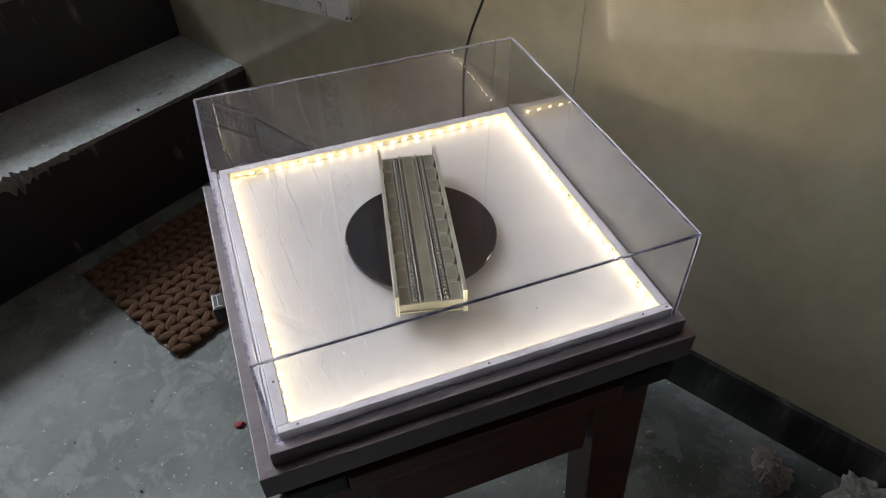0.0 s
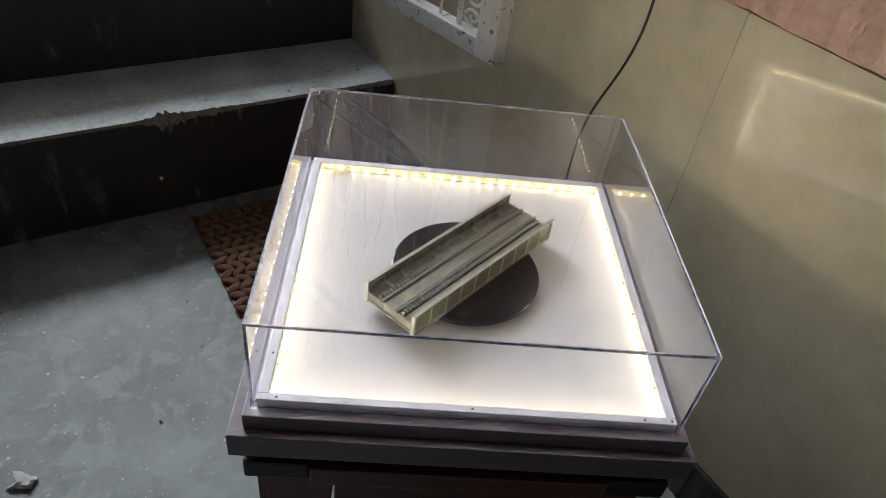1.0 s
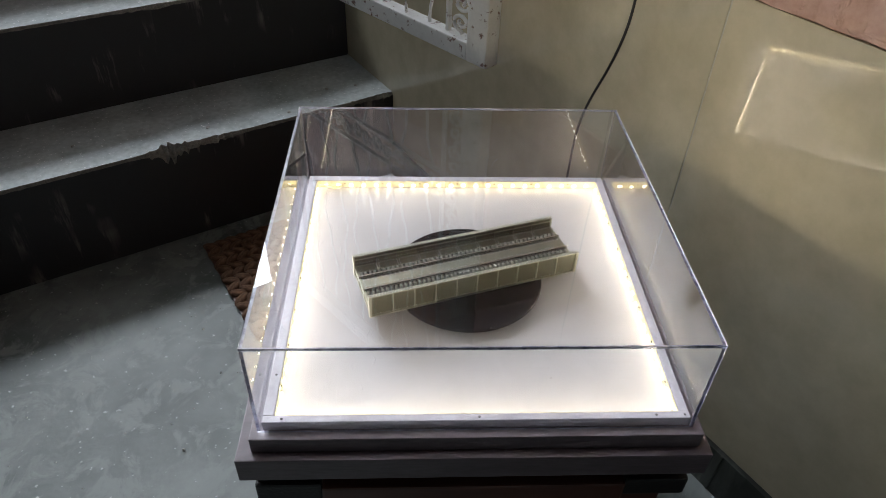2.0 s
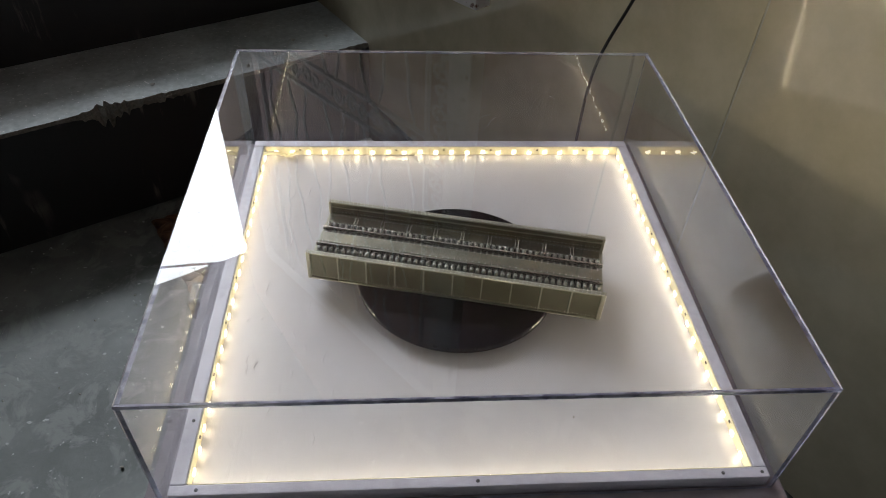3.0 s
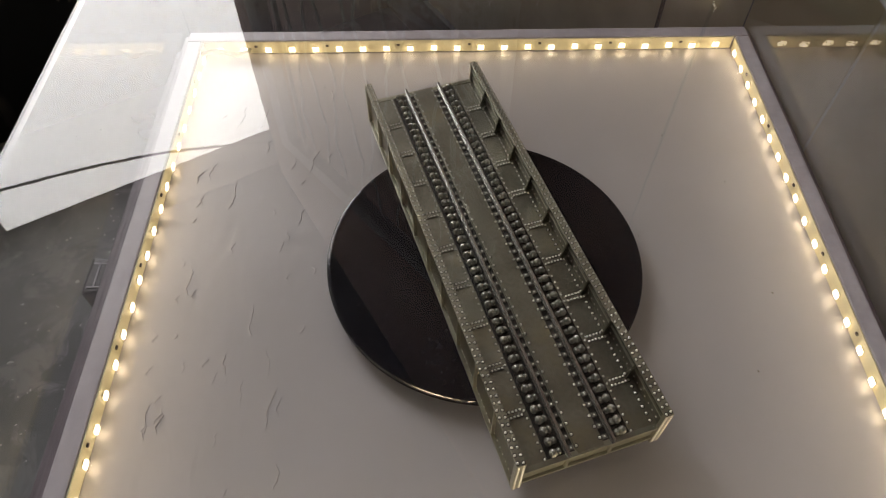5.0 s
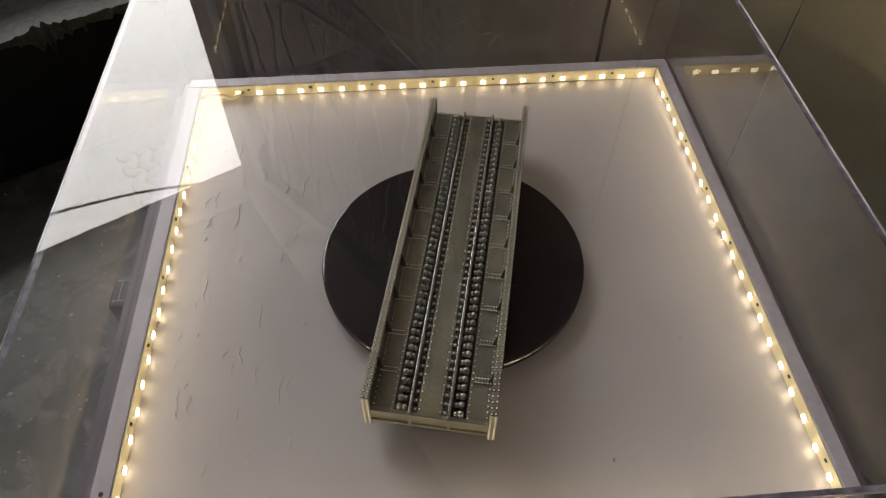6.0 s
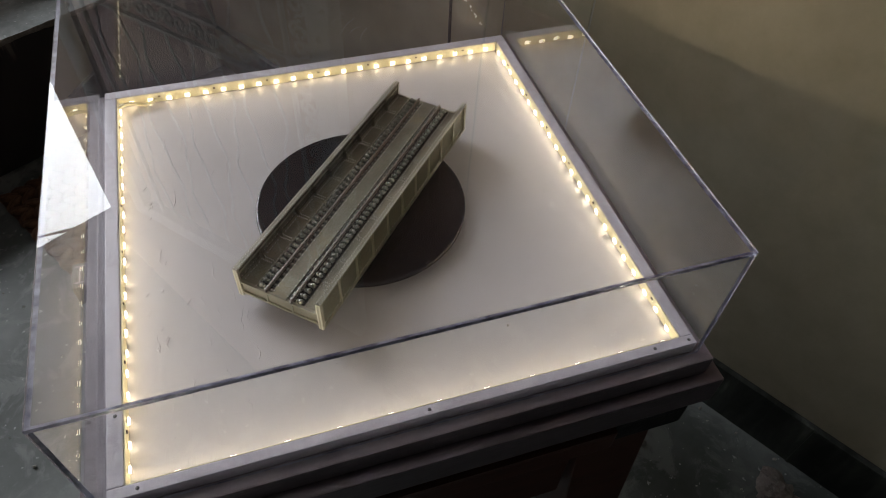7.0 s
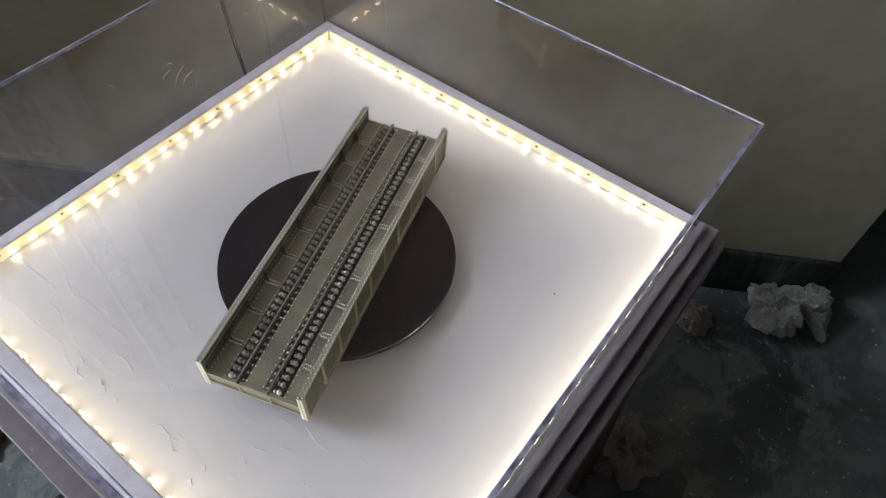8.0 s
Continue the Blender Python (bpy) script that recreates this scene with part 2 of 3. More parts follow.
def part(name, bm, material, parent=None, label="", m=None, smooth=False):
    mats = material if isinstance(material, (list, tuple)) else [material]
    me = finish(bm, name, *mats) if isinstance(bm, bmesh.types.BMesh) else bm
    if smooth:
        for p in me.polygons:
            p.use_smooth = True
    ob = new(name, me)
    if parent:
        ob.parent = parent
    if m is not None:
        ob.matrix_basis = m
    if label:
        ob["label"] = label
    return ob


def thing(name, label, category, group="", kind="", m=None):
    ob = new(name)
    if m is not None:
        ob.matrix_basis = m
    return tagged(ob, label, category, group, kind)


def add_box(bm, x0, x1, y0, y1, z0, z1, bevel=0.0, mat_index=0):
    m = Matrix.LocRotScale(((x0 + x1) / 2, (y0 + y1) / 2, (z0 + z1) / 2), None, (x1 - x0, y1 - y0, z1 - z0))
    r = bmesh.ops.create_cube(bm, size=1, matrix=m)
    faces = list({f for w in r["verts"] for f in w.link_faces})
    for f in faces:
        f.material_index = mat_index
    if bevel:
        edges = list({e for w in r["verts"] for e in w.link_edges})
        bmesh.ops.bevel(bm, geom=edges, offset=bevel, segments=2, affect="EDGES", profile=0.6)
    return bm


def box(x0, x1, y0, y1, z0, z1, bevel=0.0):
    return add_box(bmesh.new(), x0, x1, y0, y1, z0, z1, bevel)


def lathe(profile, segs=72):
    bm = bmesh.new()
    rings = []
    for r, z in profile:
        if r < 1e-6:
            rings.append([bm.verts.new((0, 0, z))])
        else:
            rings.append([bm.verts.new((r * math.cos(2 * math.pi * k / segs), r * math.sin(2 * math.pi * k / segs), z)) for k in range(segs)])
    for a, b2 in zip(rings, rings[1:]):
        for k in range(segs):
            j = (k + 1) % segs
            quad = [a[k % len(a)], a[j % len(a)], b2[j % len(b2)], b2[k % len(b2)]]
            quad = list(dict.fromkeys(quad))
            if len(quad) > 2:
                bm.faces.new(quad)
    return bm


def tube(points, radius, segs=10, name="tube"):
    cu = bpy.data.curves.new(name, "CURVE")
    cu.dimensions, cu.bevel_depth, cu.bevel_resolution = "3D", radius, 3
    sp = cu.splines.new("NURBS")
    sp.points.add(len(points) - 1)
    for p, co in zip(sp.points, points):
        p.co = (*co, 1)
    sp.use_endpoint_u, sp.order_u, sp.resolution_u = True, 4, 8
    return cu


def sweep(bm, pts, r, segs=6):
    """A round bar along a polyline, added to bm."""
    rings = []
    pts = [Vector(p) for p in pts]
    for i, p in enumerate(pts):
        d = (pts[min(i + 1, len(pts) - 1)] - pts[max(i - 1, 0)]).normalized()
        a = d.orthogonal().normalized() if abs(d.z) > 0.99 else d.cross(Vector((0, 0, 1))).normalized()
        b2 = d.cross(a)
        rings.append([bm.verts.new(p + r * (a * math.cos(2 * math.pi * k / segs) + b2 * math.sin(2 * math.pi * k / segs))) for k in range(segs)])
    for a, b2 in zip(rings, rings[1:]):
        for k in range(segs):
            bm.faces.new((a[k], a[(k + 1) % segs], b2[(k + 1) % segs], b2[k]))
    bm.faces.new(rings[0])
    bm.faces.new(rings[-1])


def rock_mesh(size, seed, rough=0.35, sub=3):
    """A broken lump: a ball cut by random planes, then roughened."""
    rnd = random.Random(seed)
    cuts = [(Vector((rnd.gauss(0, 1), rnd.gauss(0, 1), rnd.gauss(0, 1))).normalized(), rnd.uniform(0.55, 0.9)) for _ in range(11)]
    bm = bmesh.new()
    bmesh.ops.create_icosphere(bm, subdivisions=sub, radius=1)
    for w in bm.verts:
        p = w.co.copy()
        for n, d in cuts:
            over = p.dot(n) - d
            if over > 0:
                p -= n * over
        k = 1 + rough * noise.noise(p * 1.3 + Vector((seed, 0, 0))) + 0.5 * rough * noise.noise(p * 3.1 + Vector((0, seed, 0)))
        k += 0.3 * rough * noise.noise(p * 8 + Vector((0, 0, seed))) + 0.15 * rough * noise.noise(p * 19 + Vector((seed, 0, seed)))
        w.co = Vector((p.x * size[0], p.y * size[1], p.z * size[2])) * k
    low = min(w.co.z for w in bm.verts)
    for w in bm.verts:
        w.co.z = max(w.co.z - low * 0.8, 0.0)
    return bm


# ---------------- room ----------------
def build_room():
    s = lambda ob, label, cat: tagged(ob, label, cat, kind="structure")
    s(part("floor", box(-2.2, 1.6, -2.2, 0.93, -0.08, 0.0), M_FLOOR, m=ROOM), "worn grey-green cement floor with white paint specks", "floor")

    # stairs: each step a block of its own, with a chipped nosing
    for k in range(6):
        w0, z = 0.90 + 0.25 * k, 0.237 + 0.213 * k
        bm = bmesh.new()
        n, rows = (620 if k == 0 else 260), []
        x0, x1 = -2.2, WALL_U + 0.01
        back = w0 + 0.25 if k < 5 else 5.5
        for i in range(n + 1):
            x = x0 + (x1 - x0) * i / n
            chip = max(0.0, noise.noise(Vector((x * 5.5, k * 7.3 + 0.8, 0.4))) - 0.22) * (0.05 if k else 0.01) + 0.004 * abs(noise.noise(Vector((x * 40, k, 2))))
            if k == 0:
                chip += 0.024 * math.exp(-((x + 0.145) / 0.032) ** 2) * (0.7 + 0.5 * noise.noise(Vector((x * 60, 5, 1))))
                chip += 0.010 * math.exp(-((x + 0.05) / 0.05) ** 2) * (0.6 + 0.6 * noise.noise(Vector((x * 70, 9, 1))))
            if k == 0:
                chip *= 0.75 + 0.9 * noise.noise(Vector((x * 95, 2.2, 6))) + 0.5 * noise.noise(Vector((x * 240, 4.2, 3)))
                chip = max(chip, 0.0)
            d = 0.75 + 0.25 * noise.noise(Vector((x * 33, 3, k)))
            rows.append([bm.verts.new(p) for p in (
                (x, w0, z - 0.25), (x, w0, z - 0.006 - 1.2 * chip), (x, w0 + chip * 0.6 * d, z - 0.005 - 0.55 * chip),
                (x, w0 + 0.004 + chip, z - 0.0005), (x, w0 + 0.05, z), (x, back + 0.002, z))])
        for a, b2 in zip(rows, rows[1:]):
            for j in range(5):
                f = bm.faces.new((a[j], b2[j], b2[j + 1], a[j + 1]))
                f.material_index = (0, 1, 1, 2, 2 if k < 5 else 3)[j]
        ob = part("stair_step", bm, [M_RISER, M_RUBBLE, M_TREAD, M_FLOOR], m=ROOM)
        s(ob, "cement stair step with black painted riser and chipped edge", "stairs")

    # tiled wall beside the stairs, with a vertical joint, and plaster above it
    seam_w, end_w = 0.042, -0.635
    top = 0.752
    s(part("wall_east", box(WALL_U + 0.012, WALL_U + 0.16, end_w, 2.3, 0.0, 3.0), M_PLASTER, m=ROOM), "rough pink plastered wall above polished beige tiles", "wall")
    wall = bpy.data.objects["wall_east"]
    for a, b2 in ((end_w, seam_w - 0.0012), (seam_w + 0.0012, 1.242), (1.2444, 2.299)):
        part("tile", box(WALL_U, WALL_U + 0.0115, a, b2, 0.095, top, 0.0008), M_TILE, wall)
    part("grout", box(WALL_U + 0.0006, WALL_U + 0.0118, end_w + 0.002, 2.297, 0.096, top - 0.002), M_GROUT, wall)
    bm = bmesh.new()
    rows = []
    for i in range(161):
        y = end_w + (2.3 - end_w) * i / 160
        o = 0.006 * noise.noise(Vector((y * 14, 0.5, 0))) + 0.003 * noise.noise(Vector((y * 50, 0.5, 0)))
        rows.append([bm.verts.new(p) for p in ((WALL_U + 0.012, y, top - 0.004), (WALL_U - 0.004 + o, y, top + 0.003 + 0.4 * o), (WALL_U - 0.006 + o, y, top + 0.02), (WALL_U - 0.004, y, top + 0.25), (WALL_U - 0.004, y, 3.0))])
    for a, b2 in zip(rows, rows[1:]):
        for j in range(4):
            bm.faces.new((a[j], a[j + 1], b2[j + 1], b2[j]))
    part("plaster_coat", bm, M_PLASTER, wall)
    s(part("skirting", box(WALL_U - 0.008, WALL_U + 0.011, end_w, 0.899, 0.0, 0.0945, 0.002), M_SKIRT, m=ROOM), "dark green-black cement skirting, scuffed", "skirting")
    for y in (-0.42, -0.19, 0.11, 0.45):
        part("joint", box(WALL_U - 0.0095, WALL_U - 0.004, y, y + 0.004, 0.001, 0.093), M_SKIRT, bpy.data.objects["skirting"])

    # plain, mostly unseen walls added to bound the daylight; the stairwell's far end stays open
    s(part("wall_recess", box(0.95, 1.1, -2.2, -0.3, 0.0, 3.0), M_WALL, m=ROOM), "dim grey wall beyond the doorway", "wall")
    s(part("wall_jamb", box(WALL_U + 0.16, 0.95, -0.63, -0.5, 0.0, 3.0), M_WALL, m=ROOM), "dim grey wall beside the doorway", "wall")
    s(part("wall_south", box(-2.3, 1.1, -2.3, -2.2, 0.0, 3.0), M_WALL, m=ROOM), "plain dark grey wall, added out of view", "wall")
    s(part("wall_southwest", box(-2.3, -2.2, -2.2, 0.9, 0.0, 3.0), M_WALL, m=ROOM), "plain dark grey wall, added out of view", "wall")
    s(part("wall_west", box(-2.3, -2.2, 0.9, 5.5, 0.0, 6.2), M_PALE, m=ROOM), "plain mid grey wall, added out of view", "wall")
    s(part("wall_stairwell", box(1.3, 1.4, 2.3, 5.5, 0.0, 6.2), M_PALE, m=ROOM), "plain grey stairwell wall, added out of view", "wall")
    s(part("wall_return", box(WALL_U + 0.162, 1.3, 2.3, 2.4, 0.0, 6.2), M_WALL, m=ROOM), "plain grey stairwell wall, added out of view", "wall")
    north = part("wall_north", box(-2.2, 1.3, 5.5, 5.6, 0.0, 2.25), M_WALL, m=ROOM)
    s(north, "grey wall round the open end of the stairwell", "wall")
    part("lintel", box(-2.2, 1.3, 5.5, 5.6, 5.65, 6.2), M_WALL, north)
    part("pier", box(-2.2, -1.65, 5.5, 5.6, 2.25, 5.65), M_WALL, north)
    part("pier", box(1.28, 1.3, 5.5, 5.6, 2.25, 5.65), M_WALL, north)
    s(part("ceiling", box(-2.3, 1.1, -2.3, 1.9, 3.0, 3.1), M_WALL, m=ROOM), "plain dark grey ceiling, added out of view", "ceiling")
    s(part("ceiling_stairwell", box(-2.3, 1.4, 1.9, 5.6, 6.2, 6.3), M_WALL, m=ROOM), "plain dark grey stairwell ceiling, added out of view", "ceiling")
    s(part("wall_over_ceiling", box(-2.3, 1.4, 1.8, 1.9, 3.1, 6.2), M_WALL, m=ROOM), "plain grey stairwell wall, added out of view", "wall")


# ---------------- display case on its stool ----------------
def taper_leg(x_top, y_top, x_low, y_low, half, z_top):
    bm = bmesh.new()
    lo = [bm.verts.new((x_low + a * half * 0.92, y_low + c2 * half * 0.8, 0)) for a, c2 in ((-1, -1), (1, -1), (1, 1), (-1, 1))]
    hi = [bm.verts.new((x_top + a * half, y_top + c2 * half * 0.8, z_top)) for a, c2 in ((-1, -1), (1, -1), (1, 1), (-1, 1))]
    bm.faces.new(lo)
    bm.faces.new(hi)
    for k in range(4):
        bm.faces.new((lo[k], lo[(k + 1) % 4], hi[(k + 1) % 4], hi[k]))
    bmesh.ops.bevel(bm, geom=list(bm.edges), offset=0.002, segments=2, affect="EDGES", profile=0.6)
    return bm


def build_stool():
    st = thing("wooden_stool", "low dark brown varnished wooden stool on the cement floor", "stool")
    part("seat", box(-0.218, 0.214, -0.195, 0.205, 0.4255, 0.446, 0.003), M_BLACKPAD, st, "black painted seat board")
    for sx in (-1, 1):
        part("cleat", box(*sorted((sx * 0.15, sx * 0.214)), -0.208, 0.2, 0.398, 0.4253, 0.003), M_BLACKPAD, st, "black painted cleat under the seat")
        part("side_apron", box(*sorted((sx * 0.192, sx * 0.210)), -0.178, 0.19, 0.285, 0.3978, 0.002), M_STOOL, st)
        for sy in (-1, 1):
            part("leg", taper_leg(sx * 0.158, sy * 0.178, sx * 0.182, sy * 0.19, 0.0325, 0.3976), M_STOOL, st)
    part("front_apron", box(-0.1253, 0.1253, -0.2, -0.18, 0.293, 0.4253, 0.002), M_STOOL, st)
    part("apron_lip", box(-0.1495, 0.1495, -0.2125, -0.2003, 0.397, 0.4253, 0.003), M_STOOL, st)
    part("back_apron", box(-0.1253, 0.1253, 0.18, 0.2, 0.293, 0.4253, 0.002), M_STOOL, st)
    bm = box(-0.012, 0.012, -0.012, 0.012, 0, 0.30, 0.002)
    prop = part("wooden_batten", bm, M_RAWWOOD, m=pose(0.06, 0.10, 0.0, -14, 4, 20))
    tagged(prop, "pale raw wooden batten leaning under the stool", "batten")
    return st


def ring(bm, outer, inner, z0, z1, bevel=0.0):
    """A square frame of four butted bars."""
    for args in ((-outer, outer, -outer, -inner), (-outer, outer, inner, outer), (-outer, -inner, -inner, inner), (inner, outer, -inner, inner)):
        add_box(bm, *args, z0, z1, bevel)
    return bm


def build_case():
    case = thing("display_base", "white and mauve painted wooden display base with stepped edges", "display base")
    part("lower_plinth", box(-0.2235, 0.2205, -0.2155, 0.2185, 0.4465, 0.478, 0.0012), M_PLINTH, case)
    part("upper_plinth", box(-0.2095, 0.2095, -0.2065, 0.2105, 0.4784, 0.4975, 0.0012), M_PLINTH, case)
    part("panel", box(-0.1873, 0.1873, -0.1873, 0.1873, 0.498, PANEL, 0), M_WHITE, case, "glossy white painted panel with scratches")
    panel = bpy.data.objects["panel"]
    for x, y, r in ((0.134, -0.066, 0.0011), (0.076, -0.138, 0.0016), (0.155, -0.02, 0.0009), (0.02, -0.16, 0.0008), (-0.05, -0.135, 0.0008), (0.12, 0.10, 0.0009), (-0.10, 0.15, 0.0009), (0.09, 0.02, 0.0008), (0.15, 0.06, 0.001)):
        part("fleck", rock_mesh((r, r * 0.6, 0.0004), 90 * x, 0.4, 1), M_RUBBLE, panel, m=pose(x, y, PANEL, 0, 0, 900 * x))
    for k in range(52):
        x, y, ln = -0.172 + 0.085 * random.random() ** 1.6, random.gauss(-0.01, 0.075), random.uniform(0.005, 0.014) + 0.024 * random.random() ** 3
        y = max(-0.15, min(0.15, y))
        bm, rad = bmesh.new(), random.uniform(0.0002, 0.00042)
        sweep(bm, [(0.0009 * math.sin(0.9 * i + k) + 0.0004 * math.sin(2.3 * i + 2 * k), ln * (i / 10 - 0.5), 0.0001 - 0.0009 * abs(i / 5 - 1) ** 3) for i in range(11)], rad, 6)
        part("paint_ridge", bm, M_WHITE, panel, m=pose(x, y, PANEL, 0, 0, random.uniform(-16, 8)), smooth=True)
    part("frame_bar", box(-0.1975, 0.1965, -0.1948, -0.1875, 0.498, DECK, 0.0008), M_FRAME, case)
    part("frame_bar", box(-0.1975, 0.1965, 0.1875, 0.1975, 0.498, DECK, 0.0008), M_FRAME, case)
    part("frame_bar", box(-0.1975, -0.1875, -0.1873, 0.1873, 0.498, DECK, 0.0008), M_FRAME, case)
    part("frame_bar", box(0.1875, 0.1965, -0.1873, 0.1873, 0.498, DECK, 0.0008), M_FRAME, case)
    for x, y in ((-0.18, -0.1912), (0.0, -0.1912), (0.165, -0.1912), (0.192, -0.1912), (-0.192, -0.14)):
        part("screw", lathe([(0.0, 0.0005), (0.0012, 0.0003), (0.0013, 0.0)], 10), M_RESISTOR, case, m=pose(x, y, DECK))
    sw = thing("rocker_switch", "black rocker switch with white marks on the base's side", "switch", m=pose(-0.2237, 0.018, 0.462))
    part("body", box(-0.014, 0.0, -0.013, 0.013, -0.014, 0.008, 0.002), M_BLACKPLASTIC, sw)
    for y0, y1, x0, x1 in ((-0.009, 0.009, -0.0082, -0.0072), (-0.009, -0.008, -0.0115, -0.0035), (0.008, 0.009, -0.0115, -0.0035)):
        part("mark", box(x0, x1, y0, y1, 0.0081, 0.0085), M_FRAME, sw)

    # lit tape round the inside of the frame
    bm = box(-0.0020, 0.0020, -0.0007, 0.0007, -0.0018, 0.0018, 0.0003)
    bm.normal_update()
    for f in bm.faces:
        f.material_index = 1 if f.normal.y > 0.3 else 0
    led_mesh = finish(bm, "led", M_LED, M_TAPE)
    chip_mesh = finish(box(-0.001, 0.001, -0.0004, 0.0004, -0.0006, 0.0006), "resistor", M_RESISTOR)
    bm = bmesh.new()
    sweep(bm, [(-0.1988 + 0.0006 * noise.noise(Vector((0, 40 * y, 3))), y, 0.5005 + 0.0014 * noise.noise(Vector((7, 55 * y, 1)))) for y in [-0.19 + 0.0038 * k for k in range(101)]], 0.0014, 6)
    part("sealant_bead", bm, M_FRAME, case, "uneven pale sealant bead", smooth=True)
    strip = thing("led_strip", "warm white lit LED tape along the inside of the frame", "LED strip")
    for side in range(4):
        turn = pose(0, 0, 0, 0, 0, 90 * side)
        part("tape", box(-0.186, 0.186, 0.1866, 0.1872, PANEL + 0.001, DECK - 0.0006), M_TAPE, strip, m=turn)
        if side == 0:
            bm = bmesh.new()
            sweep(bm, [(-0.1865, 0.176, 0.5075), (-0.181, 0.1815, 0.506), (-0.174, 0.1845, 0.5035), (-0.164, 0.1825, 0.5015), (-0.154, 0.1855, 0.5035)], 0.0017, 6)
            part("tape_end", bm, M_TAPE, strip, "lifted end of the tape", smooth=True)
        for k in range(22):
            x = -0.1755 + 0.01667 * k
            if abs(x) > 0.184:
                continue
            wob = 0.0006 * math.sin(3.1 * k + side)
            part("led", led_mesh, None, strip, m=turn @ pose(x, 0.1855, 0.5036 + wob, 8))
            if k % 3 == 1:
                part("resistor", chip_mesh, None, strip, m=turn @ pose(x + 0.0083, 0.1862, 0.5060))


def pane(name, x0, x1, y0, y1, z0, z1, parent):
    bm = box(x0, x1, y0, y1, z0, z1)
    size = (x1 - x0, y1 - y0, z1 - z0)
    thin = size.index(min(size))
    bm.normal_update()
    for f in bm.faces:
        f.material_index = 0 if abs(f.normal[thin]) > 0.9 else 1
    ob = part(name, bm, [M_ACRYLIC, M_EDGE], parent)
    ob.visible_shadow = False
    return ob


def build_cover():
    cover = thing("acrylic_cover", "clear acrylic box cover with bluish sawn edges over the display", "display cover")
    t, z0, z1 = 0.0028, 0.4978, 0.6105
    x0, x1, y0, y1 = -0.2025, 0.2005, -0.1985, 0.2055
    zs = z1 - t - 0.0002
    pane("top_pane", x0, x1, y0, y1, z1 - t, z1, cover)
    pane("front_pane", x0, x1, y0, y0 + t, z0, zs, cover)
    back = pane("back_pane", x0, x1, y1 - t, y1, z0, zs, cover)
    for x, z, ln, tilt in ((0.024, 0.549, 0.010, -35), (0.035, 0.543, 0.018, -48), (0.042, 0.537, 0.012, -30), (0.050, 0.531, 0.014, -62), (0.030, 0.556, 0.005, 10), (-0.02, 0.565, 0.007, 60), (0.015, 0.528, 0.006, -70), (-0.09, 0.55, 0.008, 35), (0.11, 0.56, 0.006, 20)):
        bm = bmesh.new()
        sweep(bm, [(ln * (i / 8 - 0.5), 0, 0.0012 * math.sin(0.5 * i)) for i in range(9)], 0.00016, 5)
        part("scuff", bm, M_PAPER, back, "pale scuff", m=pose(x, y1 - t - 0.0002, z, 0, tilt, 0))
    pane("side_pane", x0, x0 + t, y0 + t + 0.0002, y1 - t - 0.0002, z0, zs, cover)
    pane("side_pane", x1 - t, x1, y0 + t + 0.0002, y1 - t - 0.0002, z0, zs, cover)


# ---------------- turntable and model bridge ----------------
def build_turntable():
    tt = thing("turntable", "round glossy black plastic turntable on the white panel", "turntable", m=pose(0, 0, PANEL))
    part("foot", lathe([(0, 0), (0.066, 0), (0.066, 0.0049), (0, 0.0049)]), M_DISC, tt)
    part("disc", lathe([(0, 0.005), (0.080, 0.005), (0.0835, 0.0053), (0.0846, 0.0062), (0.0846, 0.0068), (0.0836, 0.0072), (0.0836, 0.0078), (0.0848, 0.0082), (0.0848, 0.0098), (0.0843, 0.0106), (0.0830, 0.0110), (0.0818, 0.0109), (0.0812, 0.0102), (0.0, 0.0102)], 128), M_DISC, tt)
    return tt


def rivet_into(verts, faces, x, y, z, r=0.0005, axis="z", sign=1):
    base = len(verts)
    g = 1.5 if axis == "z" else 1.05
    ring_pts = [(r * math.cos(math.pi / 3 * k), r * math.sin(math.pi / 3 * k)) for k in range(6)]
    def put(a, b2, h):
        verts.append((x + a, y + b2, z + sign * h) if axis == "z" else (x + a, y + sign * h, z + b2) if axis == "y" else (x + sign * h, y + a, z + b2))
    for k, h in ((1.0, 0.0), (0.82, 0.5 * r), (0.42, 0.82 * r)):
        for a, b2 in ring_pts:
            put(k * a, k * b2, h)
    put(0, 0, 0.92 * r)
    for a, b2 in ring_pts:
        put(g * a, g * b2, 0.00003)
    for k in range(6):
        j = (k + 1) % 6
        for q in (0, 6):
            faces.append((base + q + k, base + q + j, base + q + 6 + j, base + q + 6 + k))
        faces.append((base + 12 + k, base + 12 + j, base + 18))
    for k in range(6):
        j = (k + 1) % 6
        faces.append((base + 19 + k, base + 19 + j, base + j, base + k))


